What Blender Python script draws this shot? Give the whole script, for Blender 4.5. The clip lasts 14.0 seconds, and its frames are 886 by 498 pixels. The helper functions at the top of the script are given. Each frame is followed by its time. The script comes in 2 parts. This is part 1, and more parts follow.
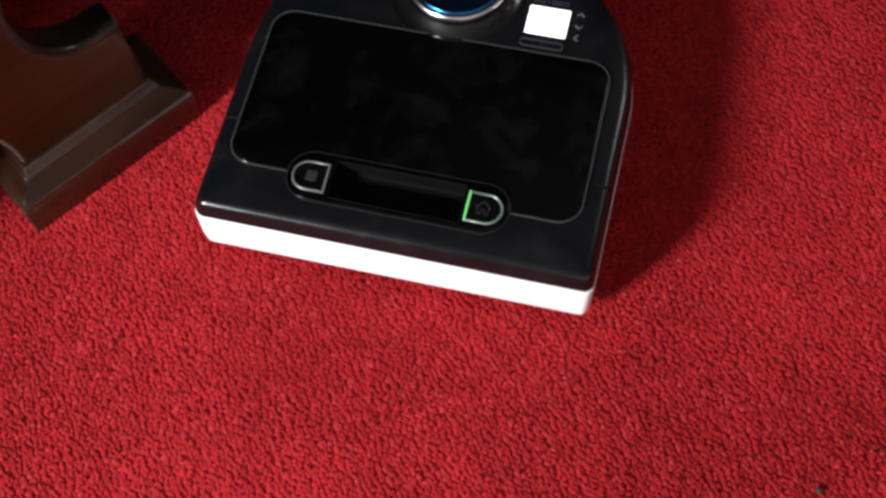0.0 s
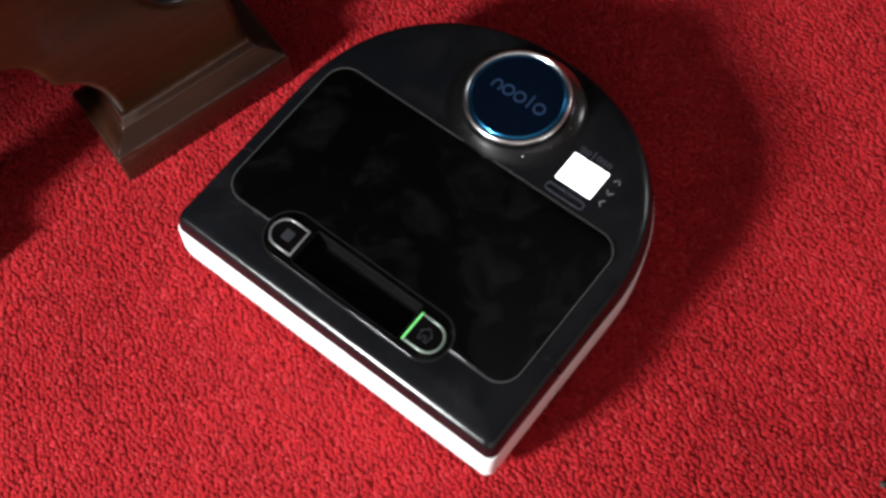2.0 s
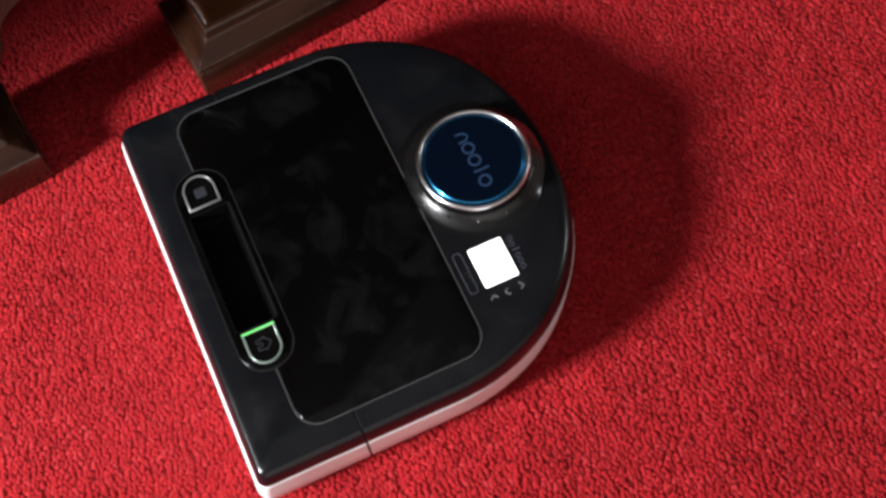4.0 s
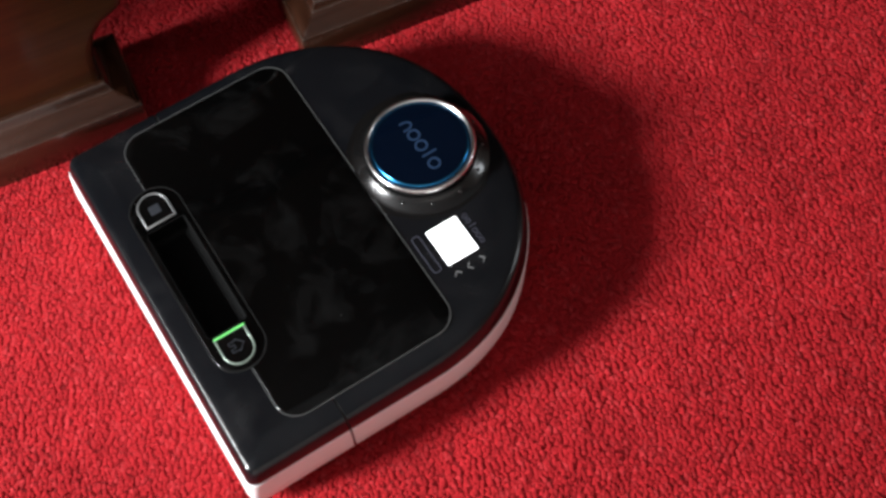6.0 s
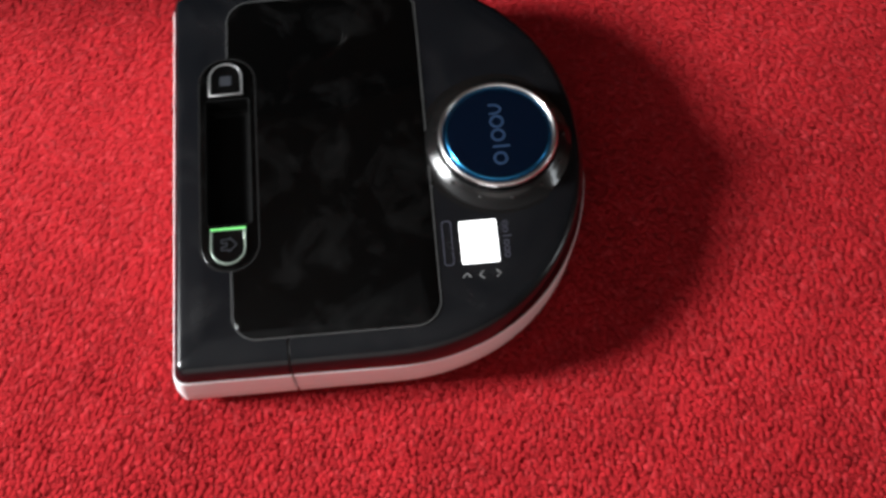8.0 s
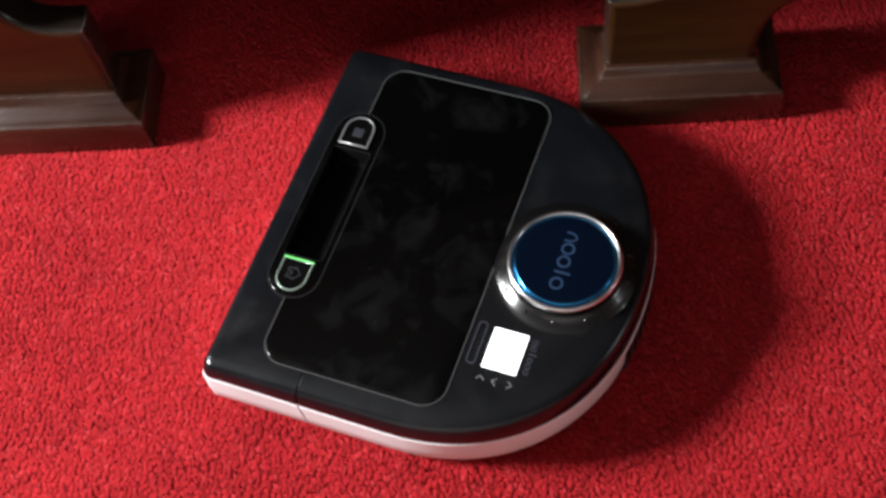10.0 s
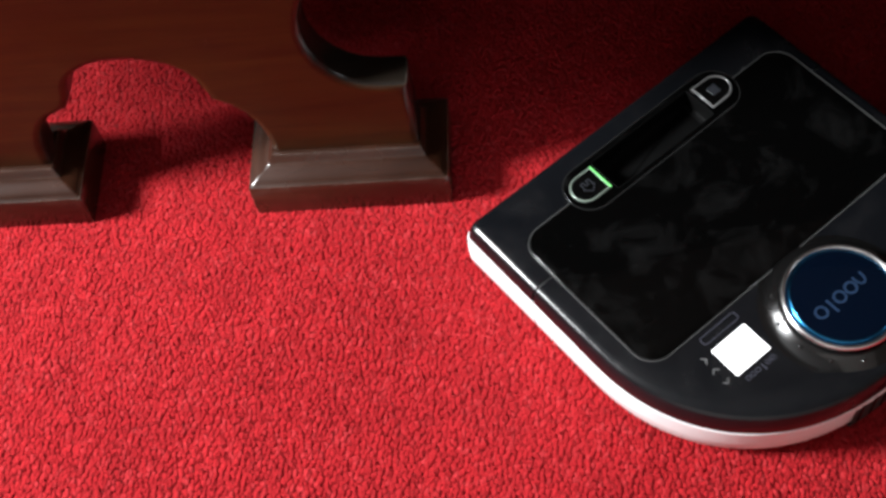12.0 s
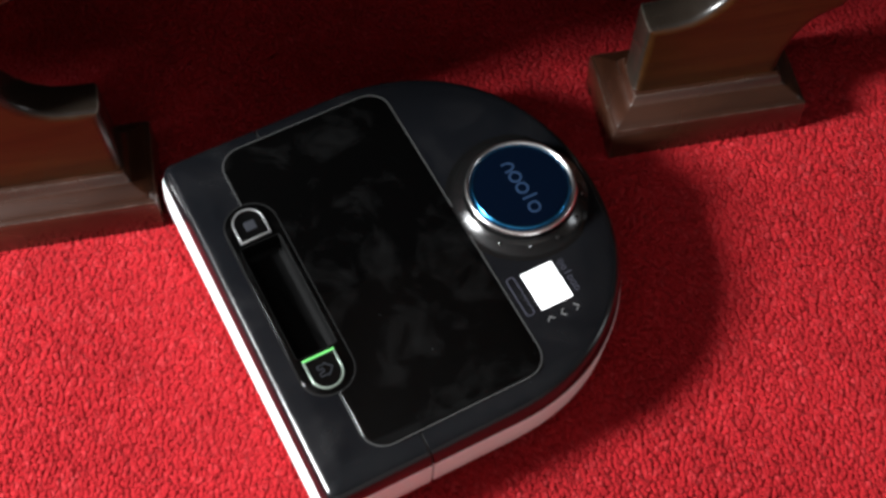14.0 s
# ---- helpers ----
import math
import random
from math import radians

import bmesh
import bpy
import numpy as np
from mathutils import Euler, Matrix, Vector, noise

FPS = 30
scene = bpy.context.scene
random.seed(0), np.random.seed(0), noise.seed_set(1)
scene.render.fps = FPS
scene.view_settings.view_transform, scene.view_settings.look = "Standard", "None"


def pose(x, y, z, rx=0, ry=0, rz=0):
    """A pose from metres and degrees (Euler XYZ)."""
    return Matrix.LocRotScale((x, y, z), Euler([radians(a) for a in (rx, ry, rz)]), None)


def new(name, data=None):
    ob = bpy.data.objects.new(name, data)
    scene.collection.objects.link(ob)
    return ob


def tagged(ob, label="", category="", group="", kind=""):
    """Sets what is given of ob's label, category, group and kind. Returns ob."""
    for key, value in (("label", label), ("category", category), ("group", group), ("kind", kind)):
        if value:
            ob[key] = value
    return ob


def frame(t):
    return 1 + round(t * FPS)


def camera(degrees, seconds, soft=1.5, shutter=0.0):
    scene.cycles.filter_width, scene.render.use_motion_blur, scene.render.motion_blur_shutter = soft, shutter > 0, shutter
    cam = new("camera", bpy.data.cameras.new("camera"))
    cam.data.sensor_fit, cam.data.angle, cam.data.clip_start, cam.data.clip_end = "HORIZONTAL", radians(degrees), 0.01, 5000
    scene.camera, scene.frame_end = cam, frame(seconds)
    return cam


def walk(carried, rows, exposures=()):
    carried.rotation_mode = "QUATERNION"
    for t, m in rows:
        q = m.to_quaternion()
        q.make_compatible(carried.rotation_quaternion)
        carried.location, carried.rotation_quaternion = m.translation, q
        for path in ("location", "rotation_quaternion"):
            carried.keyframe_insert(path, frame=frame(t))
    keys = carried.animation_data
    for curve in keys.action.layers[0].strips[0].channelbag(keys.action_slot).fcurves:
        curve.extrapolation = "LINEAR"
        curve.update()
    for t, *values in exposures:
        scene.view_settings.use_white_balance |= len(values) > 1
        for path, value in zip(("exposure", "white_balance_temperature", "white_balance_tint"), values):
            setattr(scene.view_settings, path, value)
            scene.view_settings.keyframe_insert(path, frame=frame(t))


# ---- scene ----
# lens and path of the hand-held camera; what moves is keyed in motions()
cam = camera(37.6, 14.0, soft=3.0, shutter=0.4)


def held(x, y, z, yaw, pitch, roll):
    """A camera pose from its place, heading, tilt and lean."""
    return pose(x, y, z, 90 + pitch, 0, yaw) @ pose(0, 0, 0, 0, 0, roll)


CAMERA_ROWS = [
    (0, 0.5349, -0.6446, 1.0250, -33.49, -65.27, -7.52),
    (0.5, 0.5301, -0.6538, 1.0244, -29.91, -65.49, -9.04),
    (1, 0.5045, -0.6663, 1.0229, -26.92, -65.31, -9.85),
    (1.5, 0.4872, -0.6679, 1.0243, -26.91, -64.68, -9.20),
    (2, 0.4999, -0.6619, 1.0307, -27.45, -64.66, -9.09),
    (2.5, 0.5035, -0.6752, 1.0221, -26.45, -64.39, -9.35),
    (3, 0.4883, -0.6723, 1.0201, -26.25, -64.87, -8.07),
    (3.5, 0.4689, -0.6705, 1.0175, -24.92, -65.52, -7.86),
    (6, 0.4215, -0.7297, 0.9987, -17.02, -62.38, -7.51),
    (6.5, 0.3924, -0.7095, 0.9989, -16.65, -63.08, -4.77),
    (7, 0.3731, -0.7030, 0.9867, -13.03, -63.50, -3.34),
    (7.5, 0.3344, -0.6909, 0.9688, -10.96, -64.41, -2.10),
    (8, 0.3180, -0.6945, 0.9644, -3.30, -65.11, -3.25),
    (8.5, 0.3017, -0.7287, 0.9906, 7.22, -63.81, -7.47),
    (9, 0.2877, -0.7364, 1.0034, 13.23, -61.89, -12.35),
    (11.5, -0.0709, -0.6291, 0.9907, 6.86, -58.17, -10.65),
    (12, -0.1222, -0.6329, 1.0000, 8.74, -59.39, -10.62),
    (12.5, -0.1022, -0.6451, 0.9859, 7.38, -60.08, -11.98),
    (13, -0.0655, -0.6417, 0.9865, -0.94, -60.13, -8.72),
    (13.5, -0.0483, -0.6322, 0.9993, -9.36, -59.64, -2.98),
    (14, -0.0700, -0.6225, 0.9985, -10.77, -60.45, 0.30),
]
ROBOT_ROWS = [
    (0, 0.7392, -0.2499, -53.87),
    (0.5, 0.7003, -0.2556, -59.62),
    (1, 0.6622, -0.2654, -63.15),
    (1.5, 0.6230, -0.2666, -68.13),
    (2, 0.5836, -0.2612, -74.24),
    (2.5, 0.5432, -0.2513, -81.15),
    (3, 0.5018, -0.2204, -92.39),
    (3.5, 0.4563, -0.1985, -97.87),
    (6, 0.3211, -0.2162, -81.60),
    (6.5, 0.2662, -0.2088, -86.18),
    (7, 0.2234, -0.1934, -91.63),
    (7.5, 0.1757, -0.1926, -91.19),
    (8, 0.1301, -0.1903, -91.32),
    (8.5, 0.0732, -0.1652, -94.60),
    (9, 0.0350, -0.1488, -98.23),
    (9.3, 0.0060, -0.1390, -100.50),
    (9.9, -0.0580, -0.1120, -107.00),
    (10.5, -0.0820, -0.0300, -124.50),
    (11.5, -0.0591, 0.0844, -150.01),
    (12, -0.0610, 0.0440, -141.16),
    (12.5, -0.0721, 0.0061, -129.46),
    (13, -0.1126, -0.0476, -106.32),
    (13.5, -0.1294, -0.1133, -82.85),
    (14, -0.1524, -0.1476, -72.84),
]
walk(cam, [(t, held(*row)) for t, *row in CAMERA_ROWS], exposures=[(0, -0.37), (1, -0.24), (1.5, -0.13), (6.5, -0.15), (8, -0.32), (9, -0.44), (11.5, -0.44), (12.25, -0.50), (13.5, -0.39), (14, -0.36)])

# ---- light: daylight from a wide window on the west side ----
world = bpy.data.worlds.new("sky")
scene.world = world
world.use_nodes = True
wn = world.node_tree.nodes
sky = wn.new("ShaderNodeTexSky")
sky.sky_type, sky.sun_disc = "NISHITA", False
sky.sun_elevation, sky.sun_rotation = radians(28), radians(-80)
wn["Background"].inputs["Strength"].default_value = 0.1
world.node_tree.links.new(sky.outputs["Color"], wn["Background"].inputs["Color"])

WIN_X, WIN_Y0, WIN_Y1, WIN_Z0, WIN_Z1 = -2.1, -0.50, 0.08, 1.00, 1.74
daylight = bpy.data.lights.new("window_daylight", "AREA")
daylight.shape, daylight.size, daylight.size_y = "RECTANGLE", WIN_Z1 - WIN_Z0 - 0.1, WIN_Y1 - WIN_Y0 - 0.1
daylight.energy, daylight.color = 280, (0.95, 0.98, 1.0)
lamp = new("window_daylight", daylight)
lamp.matrix_world = pose(WIN_X + 0.03, (WIN_Y0 + WIN_Y1) / 2, (WIN_Z0 + WIN_Z1) / 2, 0, -90, 0)

side_light = bpy.data.lights.new("side_window_daylight", "AREA")
side_light.shape, side_light.size, side_light.size_y = "RECTANGLE", 0.5, 0.35
side_light.energy, side_light.color = 4.0, (0.92, 0.97, 1.0)
lamp2 = new("side_window_daylight", side_light)
lamp2.matrix_world = pose(2.47, -0.55, 1.25, 0, 90, 0)


# ---- materials ----
def shader(name, colour, rough=0.5, metal=0.0, spec=0.5, coat=0.0, emit=None, power=0.0):
    m = bpy.data.materials.new(name)
    m.use_nodes = True
    b = m.node_tree.nodes["Principled BSDF"]
    b.inputs["Base Color"].default_value = (*colour, 1)
    b.inputs["Roughness"].default_value = rough
    b.inputs["Metallic"].default_value = metal
    b.inputs["Specular IOR Level"].default_value = spec
    b.inputs["Coat Weight"].default_value = coat
    if emit:
        b.inputs["Emission Color"].default_value = (*emit, 1)
        b.inputs["Emission Strength"].default_value = power
    return m, m.node_tree.nodes, m.node_tree.links, b


def noise_node(nodes, links, scale, detail=4.0, rough=0.55, stretch=(1, 1, 1), distort=0.0):
    tc, mp, nz = nodes.new("ShaderNodeTexCoord"), nodes.new("ShaderNodeMapping"), nodes.new("ShaderNodeTexNoise")
    mp.inputs["Scale"].default_value = stretch
    links.new(tc.outputs["Object"], mp.inputs["Vector"])
    links.new(mp.outputs["Vector"], nz.inputs["Vector"])
    nz.inputs["Scale"].default_value, nz.inputs["Detail"].default_value = scale, detail
    nz.inputs["Roughness"].default_value, nz.inputs["Distortion"].default_value = rough, distort
    return nz.outputs["Fac"]


def ramp(nodes, links, fac, stops):
    r = nodes.new("ShaderNodeValToRGB")
    while len(r.color_ramp.elements) < len(stops):
        r.color_ramp.elements.new(0.5)
    for e, (p, c) in zip(r.color_ramp.elements, stops):
        e.position, e.color = p, (*c, 1) if len(c) == 3 else c
    links.new(fac, r.inputs["Fac"])
    return r.outputs["Color"]


def grey(v):
    return (v, v, v)


def relief(nodes, links, bsdf, fac, strength, distance):
    bp = nodes.new("ShaderNodeBump")
    bp.inputs["Strength"].default_value, bp.inputs["Distance"].default_value = strength, distance
    links.new(fac, bp.inputs["Height"])
    links.new(bp.outputs["Normal"], bsdf.inputs["Normal"])


def mix(nodes, links, fac, a, b, mode="MIX"):
    mx = nodes.new("ShaderNodeMix")
    mx.data_type, mx.blend_type = "RGBA", mode
    for sock, val in ((mx.inputs[0], fac), (mx.inputs[6], a), (mx.inputs[7], b)):
        if hasattr(val, "links"):
            links.new(val, sock)
        else:
            sock.default_value = val if not isinstance(val, tuple) else (*val, 1)
    return mx.outputs[2]


def make_carpet(name, pile):
    m, n, l, b = shader(name, (0.5, 0.01, 0.015), 0.95, spec=0.15)
    broad = noise_node(n, l, 5.0, 3, 0.55)
    fine = noise_node(n, l, 210.0, 3, 0.7)
    tone = ramp(n, l, broad, [(0.3, (0.325, 0.0085, 0.0125)), (0.7, (0.43, 0.0145, 0.0195))])
    grain = ramp(n, l, fine, [(0.25, grey(0.88 if pile else 0.74)), (0.75, grey(1.0 if pile else 0.94))])
    lay = noise_node(n, l, 26.0, 4, 0.6, distort=0.8)
    tone = mix(n, l, 1.0, tone, ramp(n, l, lay, [(0.30, grey(0.82)), (0.70, grey(1.05))]), "MULTIPLY")
    col = mix(n, l, 1.0, tone, grain, "MULTIPLY")
    if pile:
        geo = n.new("ShaderNodeNewGeometry")
        each = ramp(n, l, geo.outputs["Random Per Island"], [(0.0, grey(0.92)), (0.5, grey(0.98)), (1.0, grey(1.0))])
        col = mix(n, l, 1.0, col, each, "MULTIPLY")
        col = mix(n, l, ramp(n, l, geo.outputs["Random Per Island"], [(0.78, grey(0.0)), (0.98, grey(0.3))]), col, (0.52, 0.050, 0.058))
    else:
        relief(n, l, b, fine, 0.9, 0.004)
    l.new(col, b.inputs["Base Color"])
    b.inputs["Sheen Weight"].default_value = 0.1
    b.inputs["Sheen Roughness"].default_value = 0.5
    b.inputs["Sheen Tint"].default_value = (1.0, 0.25, 0.25, 1)
    return m


def make_wood(name, dark, light, rough, worn_glints=False, coat=0.4, spec=0.45):
    m, n, l, b = shader(name, dark, rough, spec=spec, coat=coat)
    b.inputs["Coat Roughness"].default_value = 0.18
    grain = noise_node(n, l, 26.0, 6, 0.6, (0.35, 1.0, 4.0), 0.6)
    cloud = noise_node(n, l, 7.0, 3, 0.5)
    wear = noise_node(n, l, 60.0, 5, 0.65)
    col = ramp(n, l, grain, [(0.3, dark), (0.72, light)])
    col = mix(n, l, 1.0, col, ramp(n, l, cloud, [(0.3, grey(0.65)), (0.7, grey(1.0))]), "MULTIPLY")
    col = mix(n, l, ramp(n, l, wear, [(0.70, grey(0.0)), (0.82, grey(0.5))]), col, (0.22, 0.12, 0.08))
    if worn_glints:
        geo = n.new("ShaderNodeNewGeometry")
        bev, dot = n.new("ShaderNodeBevel"), n.new("ShaderNodeVectorMath")
        bev.samples, dot.operation = 4, "DOT_PRODUCT"
        bev.inputs["Radius"].default_value = 0.0026
        l.new(bev.outputs["Normal"], dot.inputs[0])
        l.new(geo.outputs["True Normal"], dot.inputs[1])
        edge = ramp(n, l, dot.outputs["Value"], [(0.82, grey(0.6)), (0.97, grey(0.0))])
        chips = ramp(n, l, noise_node(n, l, 90.0, 3, 0.6), [(0.40, grey(0.2)), (0.66, grey(1.0))])
        col = mix(n, l, mix(n, l, 1.0, edge, chips, "MULTIPLY"), col, (0.34, 0.29, 0.25))
    l.new(col, b.inputs["Base Color"])
    l.new(ramp(n, l, cloud, [(0.3, grey(rough - 0.08)), (0.7, grey(rough + 0.12))]), b.inputs["Roughness"])
    relief(n, l, b, wear, 0.12, 0.002)
    return m


def make_plastic(name, base, dust, rough, scale=16.0, low=0.45, high=0.75, gloss_spread=0.15, spec=0.5):
    m, n, l, b = shader(name, base, rough, spec=spec)
    cloud = noise_node(n, l, scale, 5, 0.62, distort=0.5)
    speck = noise_node(n, l, 420.0, 2, 0.5)
    col = ramp(n, l, cloud, [(low, base), (high, dust)])
    col = mix(n, l, ramp(n, l, speck, [(0.76, grey(0.0)), (0.82, grey(0.2))]), col, (0.14, 0.14, 0.14))
    l.new(col, b.inputs["Base Color"])
    l.new(ramp(n, l, cloud, [(low, grey(rough)), (high, grey(rough + gloss_spread))]), b.inputs["Roughness"])
    return m


M_CARPET = make_carpet("red_carpet_backing", False)
M_PILE = make_carpet("red_carpet_pile", True)
M_WOOD = make_wood("mahogany", (0.026, 0.0088, 0.0014), (0.052, 0.0186, 0.0028), 0.36, coat=0.14, spec=0.28)
M_FOOT = make_wood("mahogany_moulding", (0.022, 0.0074, 0.0038), (0.046, 0.0160, 0.0080), 0.20, True)
M_EDGE = make_wood("grey_edge_varnish", (0.013, 0.0095, 0.0070), (0.027, 0.020, 0.015), 0.24, True)
M_SHELL = make_plastic("black_shell_plastic", (0.0043, 0.0048, 0.0060), (0.009, 0.009, 0.010), 0.19, spec=0.52)
M_GLOSS = make_plastic("black_gloss_panel", grey(0.0011), grey(0.0075), 0.07, 24.0, 0.5, 0.78, 0.14, spec=0.32)
M_RECESS = make_plastic("black_recess", grey(0.002), grey(0.004), 0.12)
M_POCKET = make_plastic("matt_black_pocket", grey(0.0012), grey(0.002), 0.55, spec=0.15)
M_WHITE = make_plastic("white_plastic", grey(0.86), grey(0.78), 0.36, 9.0)
M_DARK = make_plastic("dark_rubber", grey(0.012), grey(0.02), 0.6)
M_CHROME = shader("satin_chrome", (0.82, 0.82, 0.82), 0.24, 1.0)[0]
M_COLLAR = shader("glossy_collar", grey(0.004), 0.20, 0.0, 0.7, coat=0.5)[0]
M_BLUE = shader("blue_metallic_disc", (0.006, 0.020, 0.058), 0.14, 0.85, coat=0.4)[0]
M_CYAN = shader("bright_blue_metal", (0.045, 0.30, 0.62), 0.20, 1.0)[0]
M_PALEBLUE = shader("pale_blue_print", (0.016, 0.036, 0.080), 0.4)[0]
M_RIM = shader("glossy_rim", grey(0.085), 0.2, spec=0.8)[0]
M_RIM2 = shader("dim_rim", grey(0.018), 0.2, spec=0.6)[0]
M_SILVER = shader("silver_print", grey(0.24), 0.28, 0.35)[0]
M_PALEGREEN = shader("pale_green_print", (0.26, 0.32, 0.27), 0.28, 0.35)[0]
M_DIMPRINT = shader("dim_print", (0.06, 0.06, 0.08), 0.4)[0]
M_ICON = shader("dark_icon_print", (0.026, 0.028, 0.034), 0.4)[0]
M_ARROW = shader("arrow_print", grey(0.20), 0.4)[0]
M_SCREEN = shader("lit_display", grey(0.8), 0.3, emit=(0.97, 0.98, 1.0), power=2.2)[0]
M_GREEN = shader("green_light", (0.1, 0.4, 0.1), 0.4, emit=(0.22, 0.9, 0.25), power=0.75)[0]
M_WALL = make_plastic("painted_plaster", (0.50, 0.48, 0.45), (0.45, 0.43, 0.40), 0.9, 3.0)
M_LOWBOUNCE = make_plastic("low_bounce_wall", (0.085, 0.07, 0.06), (0.07, 0.058, 0.05), 0.9, 3.0)
M_CEIL = make_plastic("low_bounce_ceiling", grey(0.12), grey(0.10), 0.95, 3.0)
M_FRAME = make_plastic("white_window_paint", grey(0.8), grey(0.74), 0.45, 12.0)
M_GRIT = shader("dark_grit", (0.03, 0.025, 0.02), 0.8)[0]
glass, gn, gl, gb = shader("window_glass", grey(1.0), 0.02)
gb.inputs["Transmission Weight"].default_value = 1.0


# ---- mesh helpers ----
def part(name, bm, material, parent=None, label="", smooth=None):
    """Link a bmesh as one mesh object, under a thing or a part."""
    bmesh.ops.recalc_face_normals(bm, faces=bm.faces)
    me = bpy.data.meshes.new(name)
    bm.to_mesh(me)
    bm.free()
    me.materials.append(material)
    ob = new(name, me)
    if smooth is not None:
        for p in me.polygons:
            p.use_smooth = True
        me.set_sharp_from_angle(angle=radians(smooth))
    if parent:
        ob.parent = parent
    if label:
        tagged(ob, label)
    return ob


def loft(rings, cap0=True, cap1=True, closed=True, bm=None):
    """Skin a list of equal rings of points."""
    bm = bm or bmesh.new()
    vs = [[bm.verts.new(p) for p in ring] for ring in rings]
    k = len(rings[0])
    for a, b in zip(vs, vs[1:]):
        for i in range(k if closed else k - 1):
            j = (i + 1) % k
            bm.faces.new((a[i], a[j], b[j], b[i]))
    if cap0:
        bm.faces.new(vs[0][::-1])
    if cap1:
        bm.faces.new(vs[-1])
    return bm


def inset(pts, d):
    """A closed outline (counter-clockwise) moved inwards by d."""
    out = []
    for i, (x, y) in enumerate(pts):
        (ax, ay), (bx, by) = pts[i - 1], pts[(i + 1) % len(pts)]
        e0, e1 = Vector((x - ax, y - ay)).normalized(), Vector((bx - x, by - y)).normalized()
        n0, n1 = Vector((-e0.y, e0.x)), Vector((-e1.y, e1.x))
        n = (n0 + n1).normalized()
        s = d / max(n.dot(n0), 0.5)
        out.append((x + n.x * s, y + n.y * s))
    return out


def plate(outline, z0, z1, edge=0.001, steps=3):
    """A flat plate with a rounded upper edge."""
    rings = [[(x, y, z0) for x, y in outline]]
    for i in range(steps + 1):
        a = i / steps * math.pi / 2
        rings.append([(x, y, z1 - edge * (1 - math.sin(a))) for x, y in inset(outline, edge * (1 - math.cos(a)))])
    return loft(rings)


def rounded(x0, y0, x1, y1, r, n=6):
    """A rectangle with round corners, counter-clockwise."""
    pts = []
    for cx, cy, a0 in ((x1 - r, y0 + r, -90), (x1 - r, y1 - r, 0), (x0 + r, y1 - r, 90), (x0 + r, y0 + r, 180)):
        for i in range(n + 1):
            a = radians(a0 + 90 * i / n)
            pts.append((cx + r * math.cos(a), cy + r * math.sin(a)))
    return pts


def box(bm, x0, y0, z0, x1, y1, z1):
    loft([[(x0, y0, z), (x1, y0, z), (x1, y1, z), (x0, y1, z)] for z in (z0, z1)], bm=bm)
    return bm


def band(outer, inner, z0, z1):
    """A flat ring between two outlines of equal count."""
    return_rings = [[(x, y, z0) for x, y in outer], [(x, y, z1) for x, y in outer],
                    [(x, y, z1) for x, y in inner], [(x, y, z0) for x, y in inner]]
    bm = loft(return_rings + [return_rings[0]], False, False)
    bmesh.ops.remove_doubles(bm, verts=bm.verts, dist=1e-6)
    return bm


def circle(cx, cy, r, n=48):
    return [(cx + r * math.cos(2 * math.pi * i / n), cy + r * math.sin(2 * math.pi * i / n)) for i in range(n)]


# ---- the room ----
X0, X1, Y0, Y1, H, TH = -2.1, 2.5, -2.4, 0.75, 2.4, 0.12
bm = bmesh.new()
box(bm, X0, Y0, -0.06, X1, Y1, 0.0002)
tagged(part("floor", bm, M_CARPET), "red wall to wall carpet floor", "floor", kind="structure")
tagged(part("wall_north", box(bmesh.new(), X0, Y1, -0.06, X1, Y1 + TH, H), M_LOWBOUNCE), "unseen plain room wall darkened to cut bounced light", "wall", kind="structure")
tagged(part("wall_south", box(bmesh.new(), X0, Y0 - TH, -0.06, X1, Y0, H), M_WALL), "plain off-white painted plaster room wall", "wall", kind="structure")


def pierced_wall(name, x0, x1, y0, y1, z0, z1, paint, label):
    """A wall along y with one opening through it."""
    bm = bmesh.new()
    for a, b, c, d in ((Y0 - TH, y0, -0.06, H), (y1, Y1 + TH, -0.06, H), (y0, y1, -0.06, z0), (y0, y1, z1, H)):
        box(bm, x0, a, c, x1, b, d)
    tagged(part(name, bm, paint), label, "wall", kind="structure")


def glazing(name, xa, y0, y1, z0, z1, label):
    """Frame and pane of a window in a wall along y."""
    win = tagged(new(name), label, "window", kind="structure")
    bm, f = bmesh.new(), 0.05
    for a, b, c, d in ((y0, y1, z0, z0 + f), (y0, y1, z1 - f, z1), (y0, y0 + f, z0 + f, z1 - f), (y1 - f, y1, z0 + f, z1 - f)):
        box(bm, xa - 0.03, a, c, xa + 0.03, b, d)
    part("window_frame", bm, M_FRAME, win)
    pane = part("pane", box(bmesh.new(), xa - 0.003, y0 + f, z0 + f, xa + 0.003, y1 - f, z1 - f), glass, win)
    pane.visible_shadow = False


pierced_wall("wall_west", X0 - TH, X0, WIN_Y0, WIN_Y1, WIN_Z0, WIN_Z1, M_WALL, "plain off-white plaster wall with a wide window")
pierced_wall("wall_east", X1, X1 + TH, -0.78, -0.32, 0.95, 1.55, M_LOWBOUNCE, "unseen wall darkened to cut bounced light, with a narrow window")
glazing("window_1", X0 - 0.06, WIN_Y0, WIN_Y1, WIN_Z0, WIN_Z1, "wide white-framed window letting daylight in")
glazing("window_2", X1 + 0.06, -0.78, -0.32, 0.95, 1.55, "narrow white-framed window letting dim daylight in")
tagged(part("ceiling", box(bmesh.new(), X0 - TH, Y0 - TH, H, X1 + TH, Y1 + TH, H + 0.1), M_CEIL), "unseen plain ceiling darkened to keep shadows deep", "ceiling", kind="structure")


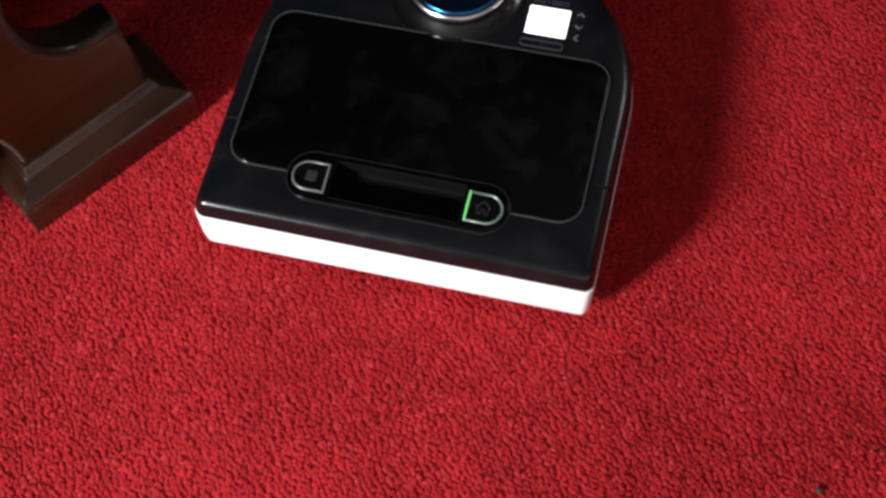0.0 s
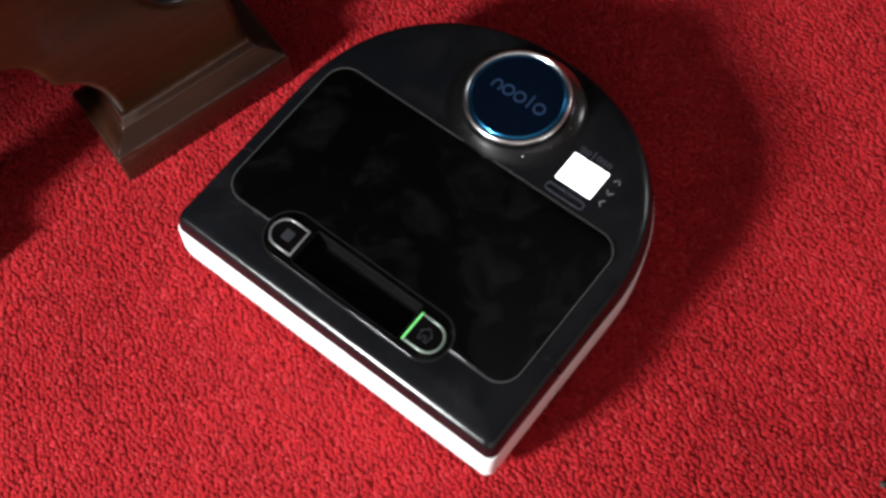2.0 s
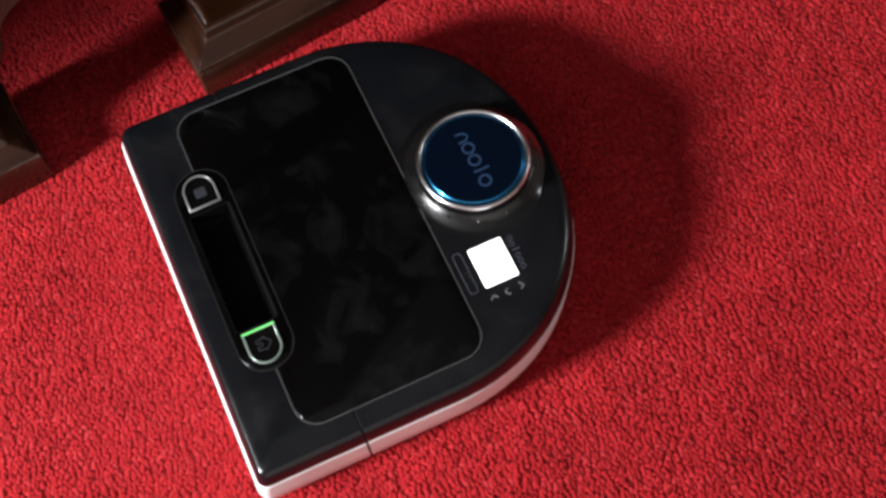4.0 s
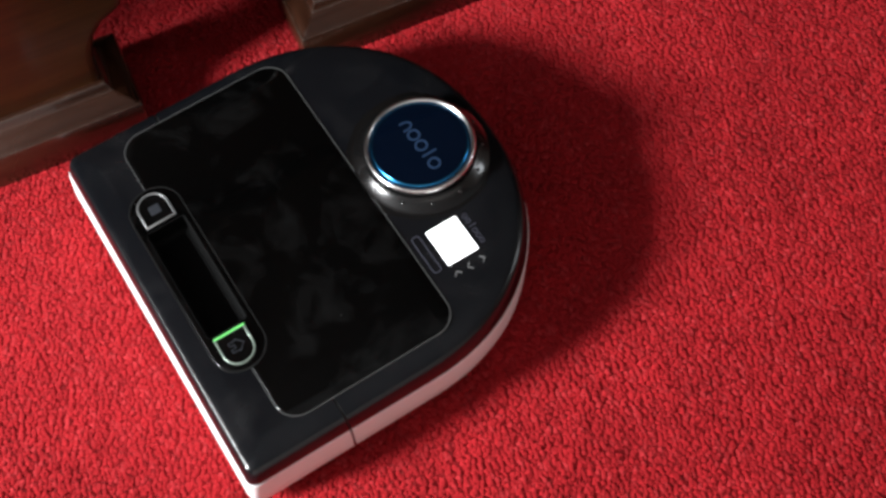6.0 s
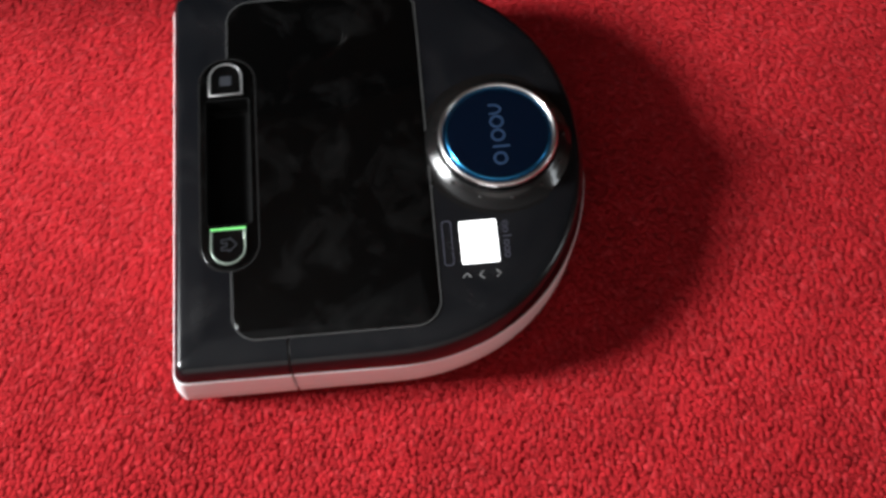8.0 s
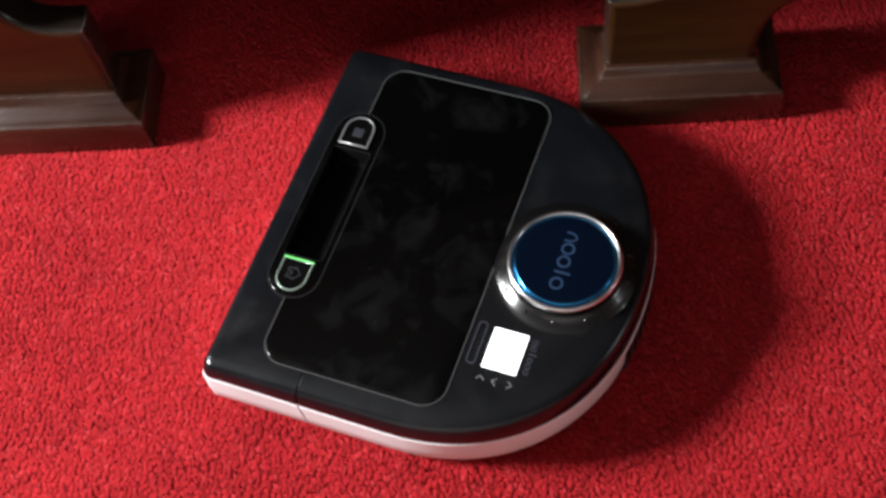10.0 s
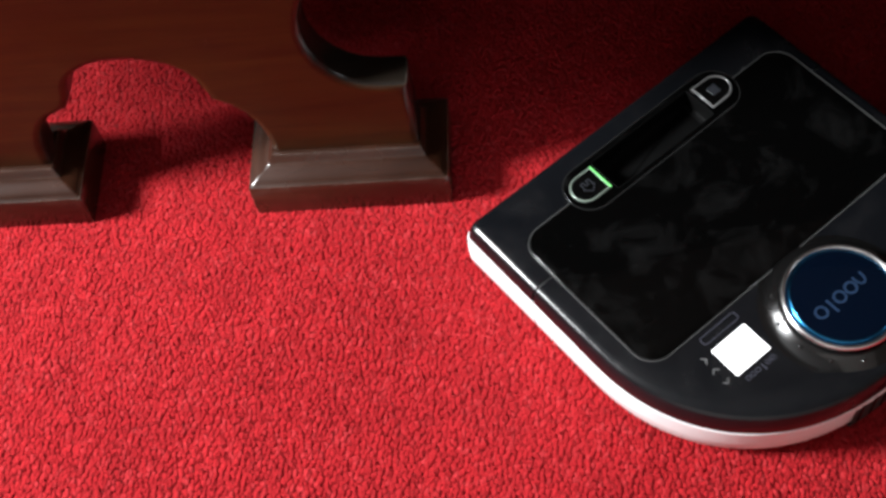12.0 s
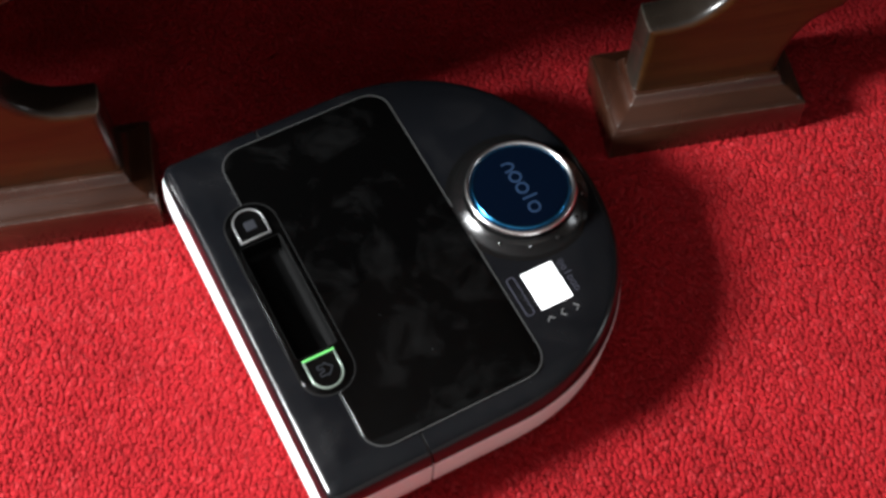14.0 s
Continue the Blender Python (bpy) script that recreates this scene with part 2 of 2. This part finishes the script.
# ---- cabinet: two scrolled trestle fronts, each on two moulded feet ----
FOOT_W, FOOT_D, GAP, NARROW = 0.1806, 0.090, 0.4051, 0.1538
PANEL_C = GAP / 2 + FOOT_W + NARROW / 2
PANEL_Y0, PANEL_Y1, TOP_Z = 0.027, 0.061, 0.345


def foot_block(x0, y0, parent):
    """A plinth foot: upright band, bead, sloping cove and fillet."""
    rings = []
    for z, d in ((-0.008, 0.001), (0.0, 0.0), (0.038, 0.0), (0.0405, 0.0012), (0.0415, 0.0035), (0.0425, 0.0045), (0.0455, 0.0085), (0.0475, 0.014), (0.0500, 0.0190), (0.0515, 0.0200), (0.0560, 0.0215), (0.0590, 0.0235), (0.0600, 0.0265)):
        rings.append([(x, y, z) for x, y in rounded(x0 + d, y0 + d, x0 + FOOT_W - d, y0 + FOOT_D - d, 0.0022, 2)])
    return part("foot", loft(rings), M_FOOT, parent, "moulded plinth foot with scuffed edges", smooth=32)


def trestle_outline():
    side = [(0.2345, 0.050), (0.2335, 0.10), (0.2320, 0.1430), (0.210, 0.1440), (0.196, 0.1465),
            (0.184, 0.1530), (0.173, 0.1630), (0.164, 0.1770), (0.1585, 0.1940), (0.1565, 0.2130), (0.1585, 0.2320), (0.1645, 0.2500),
            (0.1750, 0.2650), (0.1890, 0.2760), (0.2050, 0.2830), (0.2200, 0.2860), (0.2290, 0.2900), (0.2330, 0.3000), (0.2340, TOP_Z)]
    arch = [(0.0, 0.1965), (0.014, 0.1955), (0.028, 0.1920), (0.041, 0.1855), (0.051, 0.1770), (0.0575, 0.1665), (0.0610, 0.1530), (0.0655, 0.1370),
            (0.0790, 0.1270), (0.0880, 0.1160), (0.0950, 0.1020), (0.0990, 0.0870), (0.1010, 0.0700), (0.1020, 0.0500)]
    left = [(x * (0.85 if z > 0.15 else 0.92 if z > 0.13 else 1.0), z) for x, z in arch[:0:-1]]
    return side + [(-x, z) for x, z in side[::-1]] + [(-x, z) for x, z in left] + arch[:1] + [(x, z) for x, z in arch[1:]]


def trestle_panel(cx, y0, y1, parent):
    """A fretted board with softened edges, front at y0."""
    out = trestle_outline()
    rings = []
    for y, d in ((y0, 0.0085), (y0, 0.0065), (y0 + 0.0008, 0.0045), (y0 + 0.0022, 0.0022), (y0 + 0.0045, 0.0007), (y0 + 0.008, 0.0), (y1 - 0.006, 0.0), (y1 - 0.001, 0.002), (y1, 0.004)):
        rings.append([(cx + x, y, z) for x, z in inset(out, d)])
    board = part("trestle_panel", loft(rings), M_WOOD, parent, "fretted trestle board with scrolled sides and arched foot", smooth=40)
    board.data.materials.append(M_EDGE)
    for p in board.data.polygons:
        p.material_index = int(abs(p.normal.y) < 0.85)
    return board


table = tagged(new("cabinet"), "dark varnished mahogany cabinet raised on scrolled trestle feet", "cabinet")
for sx in (-1, 1):
    for y0 in (0.0, 0.42):
        trestle_panel(sx * PANEL_C, y0 + PANEL_Y0, y0 + PANEL_Y1, table)
        for fx in (-1, 1):
            foot_block(sx * PANEL_C + fx * (NARROW + FOOT_W) / 2 - FOOT_W / 2, y0, table)
part("body", plate(rounded(-0.94, 0.01, 0.94, 0.52, 0.006), TOP_Z, 1.75, 0.006), M_WOOD, table, smooth=35)


# ---- robot vacuum ----
def robot_outline(d=0.0, front=None):
    """The D-shaped plan, shrunk by d: flat front near the u axis, round back."""
    d0 = d if front is None else front
    side, back, r = 0.1690 - d, 0.3305 - d, max(0.0085 - 0.3 * d, 0.005)
    pts, v0, k = [], 0.168, 2.15
    for i in range(7):
        a = radians(-90 + 90 * i / 6)
        pts.append((side - r + r * math.cos(a), d0 + r + r * math.sin(a)))
    for v in (0.05, 0.07, 0.10, 0.13, 0.15):
        pts.append((side, v))
    for i in range(0, 49):
        a = math.pi * i / 48
        c, s = math.cos(a), math.sin(a)
        pts.append((side * math.copysign(abs(c) ** (2 / k), c), v0 + (back - v0) * abs(s) ** (2 / k)))
    for v in (0.15, 0.13, 0.10, 0.07, 0.05):
        pts.append((-side, v))
    for i in range(7):
        a = radians(180 + 90 * i / 6)
        pts.append((-side + r + r * math.cos(a), d0 + r + r * math.sin(a)))
    return pts


def cut(bm, at, keep_front):
    """Keep one side of the seam across the robot."""
    g = bm.verts[:] + bm.edges[:] + bm.faces[:]
    bmesh.ops.bisect_plane(bm, geom=g, plane_co=(0, at, 0), plane_no=(0, 1, 0), clear_outer=keep_front, clear_inner=not keep_front)
    bmesh.ops.holes_fill(bm, edges=[e for e in bm.edges if e.is_boundary], sides=0)
    return bm


def waist(y, z):
    """The line between white band and black shell dips towards the round back."""
    return z - 0.0055 * min(max((y - 0.05) / 0.24, 0.0), 1.0) * float(np.interp(z, (0.030, 0.053, 0.060, 0.070), (0.0, 1.0, 1.0, 0.0)))


def ring_rows(rows):
    return loft([[(x, y, waist(y, z)) for x, y in robot_outline(d, f)] for z, d, f in rows])


def d_shape(u0, v0, v1, sgn, tip, n=14):
    """A button outline: flat side at u0, round towards sgn."""
    r = (v1 - v0) / 2
    cu, cv = u0 + sgn * (tip - r), (v0 + v1) / 2
    pts = [(u0, v0)] + [(cu + sgn * r * math.cos(a), cv + r * math.sin(a)) for a in (radians(-90 + 180 * i / n) for i in range(n + 1))] + [(u0, v1)]
    return pts if sgn > 0 else pts[::-1]


SEAM, TOP = 0.0945, 0.0765
robot = tagged(new("robot_vacuum"), "black and white D-shaped robot vacuum cleaner with lit display", "robot vacuum")
LOWER = ((0.0115, 0.012, 0.016), (0.0125, 0.004, 0.007), (0.016, 0.0010, 0.0035), (0.030, 0.0002, 0.0030), (0.0530, -0.0012, 0.0058), (0.0556, -0.0013, 0.0064), (0.0564, -0.0008, 0.0070))
UPPER = ((0.0566, -0.0006, 0.0072), (0.0600, -0.0006, 0.0078), (0.0640, -0.0002, 0.0088), (0.0680, 0.0010, 0.0100), (0.0705, 0.0024, 0.0110), (0.0722, 0.0040, 0.0122), (0.0734, 0.0062, 0.0140), (0.0741, 0.0088, 0.0165), (0.0748, 0.0128, 0.0205), (0.0755, 0.0178, 0.0250), (0.0761, 0.0225, 0.0290), (TOP, 0.0275, 0.0325), (TOP, 0.0340, 0.0360))
part("bumper", cut(ring_rows(LOWER), SEAM - 0.0010, True), M_WHITE, robot, "white front bumper band", smooth=40)
part("side_band", cut(ring_rows(LOWER), SEAM + 0.0010, False), M_WHITE, robot, "white lower side band", smooth=40)
cover = part("front_cover", cut(ring_rows(UPPER), SEAM - 0.0010, True), M_SHELL, robot, "matt black front cover", smooth=40)
part("top_shell", cut(ring_rows(UPPER), SEAM + 0.0010, False), M_SHELL, robot, "matt black top shell", smooth=40)
chassis = part("chassis", loft([[(x, y, z) for x, y in robot_outline(d, f)] for z, d, f in ((0.009, 0.02, 0.024), (0.013, 0.006, 0.010), (0.056, 0.0012, 0.0092), (0.0640, 0.0020, 0.0108), (0.0680, 0.0028, 0.0120), (0.0705, 0.0044, 0.0130), (0.0722, 0.0064, 0.0144), (0.0734, 0.0090, 0.0165), (0.0741, 0.0122, 0.0195), (0.0746, 0.0175, 0.0245))]), M_DARK, robot)
for su in (-1, 1):
    bm = loft([[(u, 0.12 + 0.036 * math.cos(a), 0.030 + 0.036 * math.sin(a)) for a in (2 * math.pi * i / 24 for i in range(24))] for u in (su * 0.118, su * 0.138)])
    part("wheel", bm, M_DARK, robot, "dark rubber drive wheel", smooth=40)

# bin lid with its front notch round the handle recess
def carve(ob, outline, z0, z1):
    """Cut a straight-sided pocket out of a part."""
    bm = loft([[(x, y, z) for x, y in outline] for z in (z0, z1)])
    bmesh.ops.recalc_face_normals(bm, faces=bm.faces)
    me = bpy.data.meshes.new("pocket")
    bm.to_mesh(me)
    bm.free()
    tool = new("pocket", me)
    cutter = ob.modifiers.new("pocket", "BOOLEAN")
    cutter.operation, cutter.object, cutter.solver = "DIFFERENCE", tool, "EXACT"
    done = bpy.data.meshes.new_from_object(ob.evaluated_get(bpy.context.evaluated_depsgraph_get()))
    ob.modifiers.clear()
    ob.data = done
    bpy.data.objects.remove(tool)


POCKET, POCKET_Z = rounded(-0.0590, 0.0360, 0.0533, 0.0715, 0.0030, 5), TOP - 0.017
lid = rounded(-0.1510, 0.0545, 0.1475, 0.2082, 0.019, 8)
bin_lid = part("bin_lid", plate(lid, TOP - 0.001, TOP + 0.0011, 0.0012), M_GLOSS, robot, "smudged glossy black bin lid", smooth=40)
rim = part("lid_rim", band(inset(lid, -0.0010), inset(lid, -0.0003), TOP - 0.002, TOP + 0.0007), M_RIM, robot, "thin grey lid rim")
pill = rounded(-0.0965, 0.0315, 0.0912, 0.0755, 0.0215, 10)
pill_rim = part("recess_rim", band(inset(pill, -0.0009), pill, TOP - 0.001, TOP + 0.0012), M_RIM2, robot, "thin glossy rim")
bar = part("handle_recess", plate(pill, TOP - 0.001, TOP + 0.0015, 0.0012), M_GLOSS, robot, "glossy black handle bar", smooth=40)
for holed in (cover, chassis, bin_lid, rim, bar):
    carve(holed, POCKET, POCKET_Z, TOP + 0.02)
pocket_rings = [[(x, y, z) for x, y in inset(POCKET, d)] for z, d in ((TOP + 0.0012, 0.0), (TOP + 0.0017, 0.0003), (TOP + 0.0015, 0.0009), (TOP - 0.001, 0.0012), (POCKET_Z + 0.004, 0.0016), (POCKET_Z + 0.0012, 0.0030), (POCKET_Z + 0.0004, 0.0060))]
part("recess_floor", loft(pocket_rings, False, True), M_POCKET, bar, "deep black finger recess")


def button(name, u0, sgn, light):
    ob = part(name, plate(d_shape(u0, 0.0390, 0.0665, sgn, 0.0305), TOP, TOP + 0.0024, 0.0006), M_RECESS, robot, "black push button with a light outline")
    o = d_shape(u0, 0.0390, 0.0665, sgn, 0.0305)
    bead = [[(x, y, TOP + z) for x, y in inset(o, d)] for z, d in ((0.0018, 0.0), (0.0027, 0.0002), (0.0031, 0.0007), (0.0030, 0.0013), (0.0026, 0.0018), (0.0018, 0.0019))]
    part("outline", loft(bead, False, False), M_PALEGREEN if light else M_SILVER, ob, "pale green button outline" if light else "silver button outline", smooth=60)
    if light:
        part("light_bar", plate(rounded(u0 - 0.0002, 0.0392, u0 + 0.0016, 0.0664, 0.0006, 2), TOP + 0.002, TOP + 0.0034, 0.0003), M_GREEN, ob, "glowing green light bar")
    return ob


spot = button("spot_button", -0.0618, -1, False)
part("icon", plate(rounded(-0.0800, 0.0482, -0.0710, 0.0575, 0.001, 2), TOP + 0.002, TOP + 0.0028, 0.0002), M_ICON, spot, "grey square icon")
home = button("home_button", 0.0561, 1, True)
bm = bmesh.new()
house = [(0.0655, 0.0475), (0.0655, 0.0535), (0.0640, 0.0535), (0.0700, 0.0590), (0.0760, 0.0535), (0.0745, 0.0535), (0.0745, 0.0475), (0.0715, 0.0475), (0.0715, 0.0515), (0.0685, 0.0515), (0.0685, 0.0475)]
for (ax, ay), (bx, by) in zip(house, house[1:] + house[:1]):
    e = Vector((bx - ax, by - ay)).normalized() * 0.0004
    loft([[(ax - e.y, ay + e.x, z), (ax + e.y, ay - e.x, z), (bx + e.y, by - e.x, z), (bx - e.y, by + e.x, z)] for z in (TOP + 0.0022, TOP + 0.0028)], bm=bm)
part("icon", bm, M_ICON, home, "grey house icon")

# display, its soft key and arrows
display = part("display", plate(rounded(0.0668, 0.2272, 0.1023, 0.2556, 0.0008, 2), TOP - 0.001, TOP + 0.0007, 0.0003), M_SCREEN, robot, "white lit display screen")
key = rounded(0.0650, 0.2140, 0.1025, 0.2215, 0.0028, 4)
part("soft_key", band(key, inset(key, 0.0007), TOP, TOP + 0.0006), M_DIMPRINT, robot, "rounded grey key outline")


def chevron(u, v, turn):
    bm = bmesh.new()
    c, s = math.cos(radians(turn)), math.sin(radians(turn))
    for a, b in (((-0.0032, -0.0016), (0, 0.0016)), ((0, 0.0016), (0.0032, -0.0016))):
        e = (Vector(b) - Vector(a)).normalized() * 0.00036
        q = [(a[0] - e.y, a[1] + e.x), (a[0] + e.y, a[1] - e.x), (b[0] + e.y, b[1] - e.x), (b[0] - e.y, b[1] + e.x)]
        loft([[(u + c * x - s * y, v + s * x + c * y, z) for x, y in q] for z in (TOP, TOP + 0.0006)], bm=bm)
    part("arrow", bm, M_ARROW, robot, "grey arrow mark")


chevron(0.1115, 0.2535, 0)
chevron(0.1118, 0.2410, 180)
chevron(0.1115, 0.2298, 90)
bm = bmesh.new()
for i in range(6):
    u, v, r = 0.0712 + i * 0.0052, 0.2619, 0.0022
    if i == 2:
        box(bm, u - 0.0004, v - r, TOP - 0.0004, u + 0.0004, v + 0.0042, TOP + 0.0005)
        continue
    a, b = circle(u, v, r, 16), circle(u, v, r - 0.0006, 16)
    loft([[(x, y, z) for x, y in ring] for ring, z in ((a, TOP - 0.0004), (a, TOP + 0.0005), (b, TOP + 0.0005), (b, TOP - 0.0004))], False, False, bm=bm)
part("name_print", bm, M_DIMPRINT, robot, "grey printed row of small rings")

# round sensor turret
TU, TV = 0.0005, 0.2640


def turned(rows, n=64):
    return [[(TU + r * math.cos(2 * math.pi * i / n), TV + r * math.sin(2 * math.pi * i / n), z) for i in range(n)] for r, z in rows]


def rear(u, off):
    """Where the round back lies at u, moved by off."""
    k, side, back, v0 = 2.15, 0.1690, 0.3305, 0.168
    return v0 + (back - v0) * max(0.0, 1 - (abs(u) / side) ** k) ** (1 / k) + off


RIM = robot_outline()


def shell_drop(x, y):
    """How far the rounded shell lies under its flat top at a place."""
    return TOP - np.interp(min(math.hypot(x - a, y - b) for a, b in RIM), [d for _, d, _ in UPPER], [h for h, _, _ in UPPER])


def on_shell(rows, n=96):
    """Turned rings that sink with the shell towards its rounded back edge."""
    out = []
    for ring, (r, z) in zip(turned(rows, n), rows):
        share, under = min(max((r - 0.046) / 0.010, 0.0), 1.0), max(r - 0.055, 0.0) * 0.35
        out.append([(x, y, z - share * dz - under * min(dz / 0.001, 1.0)) for x, y, dz in ((x, y, shell_drop(x, y)) for x, y in ((x, min(y, rear(x, -0.008))) for x, y, _ in ring))])
    return out


COLLAR = [(0.0680, 0.0758), (0.0640, 0.0764), (0.0600, 0.0767), (0.0580, 0.0770), (0.0562, 0.0776), (0.0545, 0.0785), (0.0528, 0.0796), (0.0511, 0.0807), (0.0495, 0.0819), (0.0480, 0.0831), (0.0472, 0.0836), (0.0464, 0.0834)]
turret = part("turret", loft(on_shell(COLLAR)), M_COLLAR, robot, "glossy black coved turret collar", smooth=60)
part("drum", loft(turned([(0.0435, 0.0775), (0.0435, 0.0885)])), M_DARK, turret, "dark sensor drum", smooth=40)
part("ring", loft(turned([(0.0410, 0.0862), (0.0446, 0.0862), (0.0458, 0.0870), (0.0464, 0.0884), (0.0463, 0.0902), (0.0456, 0.0916), (0.0445, 0.0923), (0.0434, 0.0921), (0.0424, 0.0912), (0.0416, 0.0898)], 96), True, False), M_CHROME, turret, "bright chrome ring", smooth=60)
part("disc_rim", loft(turned([(0.0415, 0.0880), (0.0413, 0.0897), (0.0409, 0.0907), (0.0404, 0.0914), (0.0398, 0.0918), (0.0392, 0.0920), (0.0388, 0.0918)], 96), False, False), M_CYAN, turret, "bright blue metallic disc edge", smooth=60)
part("disc", loft(turned([(0.0391, 0.0890), (0.0390, 0.0917), (0.038, 0.09175), (0.034, 0.09185), (0.025, 0.0920), (0.015, 0.0921), (0.002, 0.0921)], 96)), M_BLUE, turret, "glossy dark blue disc", smooth=40)
for i in range(7):
    a = radians(-48 + 27.7 * i)
    bm, x, y = bmesh.new(), TU + 0.0514 * math.cos(a), TV + 0.0514 * math.sin(a)
    bmesh.ops.create_icosphere(bm, subdivisions=2, radius=0.0017, matrix=Matrix.Translation((x, y, 0.0803 - 0.55 * shell_drop(x, y))))
    part("stud", bm, M_COLLAR, turret, smooth=60)
bm = bmesh.new()
for i, u in enumerate((-0.0205, -0.0095, 0.0025, 0.0125, 0.0228)):
    if i == 3:
        box(bm, TU + u - 0.0009, TV - 0.0050, 0.0914, TU + u + 0.0009, TV + 0.0082, 0.0924)
        continue
    a, b = circle(TU + u, TV, 0.0056, 24), circle(TU + u, TV, 0.0038, 24)
    if i == 0:
        a = [(TU + u + 0.0047 * math.cos(q), TV - 0.002 + 0.0066 * math.sin(q)) for q in (math.pi * k / 16 for k in range(17))]
        b = [(TU + u + 0.0030 * math.cos(q), TV - 0.002 + 0.0050 * math.sin(q)) for q in (math.pi * k / 16 for k in range(17))]
        foot = [(x, TV - 0.0054) for x in (TU + u - 0.0047, TU + u - 0.0030, TU + u + 0.0030, TU + u + 0.0047)]
        a, b = foot[3:] + a + foot[:1], foot[2:3] + b + foot[1:2]
    loft([[(x, y, z) for x, y in ring] for ring, z in ((a, 0.0914), (a, 0.0924), (b, 0.0924), (b, 0.0914))], False, False, closed=i != 0, bm=bm)
part("emblem", bm, M_PALEBLUE, turret, "pale blue emblem of an arch, rings and a bar")

# exhaust vent at the round back
us = [-0.043 + 0.086 * i / 20 for i in range(21)]
vent = part("exhaust_vent", loft([[(u, rear(u, o), z) for u in us] for o, z in ((-0.012, 0.010), (0.0006, 0.0105), (0.0008, 0.050), (-0.012, 0.052))], False, False, False), M_DARK, robot, "black exhaust vent in the round back")
for i in range(7):
    u = -0.036 + 0.012 * i
    part("slat", box(bmesh.new(), u - 0.0012, rear(u, -0.004), 0.016, u + 0.0012, rear(u, 0.0018), 0.046), M_SHELL, vent)

# ---- small dark grit on the carpet ----
rng = random.Random(5)
for gx, gy, gr in ((0.8812, -0.6076, 0.0030),):
    bm = bmesh.new()
    bmesh.ops.create_icosphere(bm, subdivisions=2, radius=gr)
    for v in bm.verts:
        v.co = v.co * rng.uniform(0.7, 1.15) + Vector((gx, gy, 0.0015))
    tagged(part("grit", bm, M_GRIT, smooth=60), "small dark crumb lying on the red carpet", "crumb")


# ---- carpet pile: short twisted tufts over the stretch of floor in view ----
def pile(name, x0, y0, x1, y1, step, seed):
    r = np.random.default_rng(seed)
    nx, ny = int((x1 - x0) / step), int((y1 - y0) / step)
    gx, gy = np.meshgrid(np.arange(nx), np.arange(ny))
    n = gx.size
    cx = x0 + (gx.ravel() + 0.5 * (gy.ravel() % 2) + r.uniform(-0.36, 0.36, n)) * step
    cy = y0 + (gy.ravel() + r.uniform(-0.36, 0.36, n)) * step
    swirl = np.sin(cx * 9.0 + 1.3 * np.sin(cy * 11.0)) * 0.6 + np.sin(cy * 13.0 + cx * 5.0) * 0.5
    lean_a = swirl * 0.7 + r.normal(0, 0.45, n) - 1.4
    lean = r.uniform(0.0012, 0.0036, n)
    cell = 0.0125
    lump = r.uniform(0, 1, (int((y1 - y0) / cell) + 3, int((x1 - x0) / cell) + 3))
    fx, fy = np.clip((cx - x0) / cell, 0, lump.shape[1] - 2.01), np.clip((cy - y0) / cell, 0, lump.shape[0] - 2.01)
    ix, iy = fx.astype(int), fy.astype(int)
    fx, fy = fx - ix, fy - iy
    clump = (lump[iy, ix] * (1 - fx) + lump[iy, ix + 1] * fx) * (1 - fy) + (lump[iy + 1, ix] * (1 - fx) + lump[iy + 1, ix + 1] * fx) * fy
    h = 0.0009 + 0.0008 * clump + r.uniform(0, 0.0003, n)
    a0 = r.uniform(0, 2 * np.pi, n)
    rad = step * r.uniform(0.62, 0.84, n)
    V = np.empty((n, 7, 3))
    for k in range(3):
        a = a0 + k * 2 * np.pi / 3
        V[:, k, 0], V[:, k, 1], V[:, k, 2] = cx + np.cos(a) * rad * 1.35, cy + np.sin(a) * rad * 1.9, -0.0012
        b = a + 0.5
        V[:, 3 + k, 0] = cx + np.cos(b) * rad * 1.1 + np.cos(lean_a) * lean * 0.6
        V[:, 3 + k, 1] = cy + np.sin(b) * rad * 1.65 + np.sin(lean_a) * lean * 0.6
        V[:, 3 + k, 2] = h - 0.0008
    V[:, 6, 0], V[:, 6, 1], V[:, 6, 2] = cx + np.cos(lean_a) * lean, cy + np.sin(lean_a) * lean, h
    tri = np.array([(0, 1, 4), (0, 4, 3), (1, 2, 5), (1, 5, 4), (2, 0, 3), (2, 3, 5), (3, 4, 6), (4, 5, 6), (5, 3, 6)])
    F = (tri[None] + 7 * np.arange(n)[:, None, None]).reshape(-1, 3)
    me = bpy.data.meshes.new(name)
    me.vertices.add(n * 7)
    me.vertices.foreach_set("co", V.ravel())
    me.loops.add(F.size)
    me.loops.foreach_set("vertex_index", F.ravel().astype(np.int32))
    me.polygons.add(len(F))
    me.polygons.foreach_set("loop_start", np.arange(0, F.size, 3, dtype=np.int32))
    me.polygons.foreach_set("use_smooth", np.ones(len(F), dtype=bool))
    me.update(calc_edges=True)
    me.materials.append(M_PILE)
    return tagged(new(name, me), "short twisted red carpet pile", "carpet", kind="stuff")


pile("carpet_pile", -0.76, -0.70, 1.32, 0.40, 0.0042, 3)


# ---- what moves ----
def motions():
    walk(robot, [(t, pose(x, y, 0, 0, 0, yaw)) for t, x, y, yaw in ROBOT_ROWS])


motions()
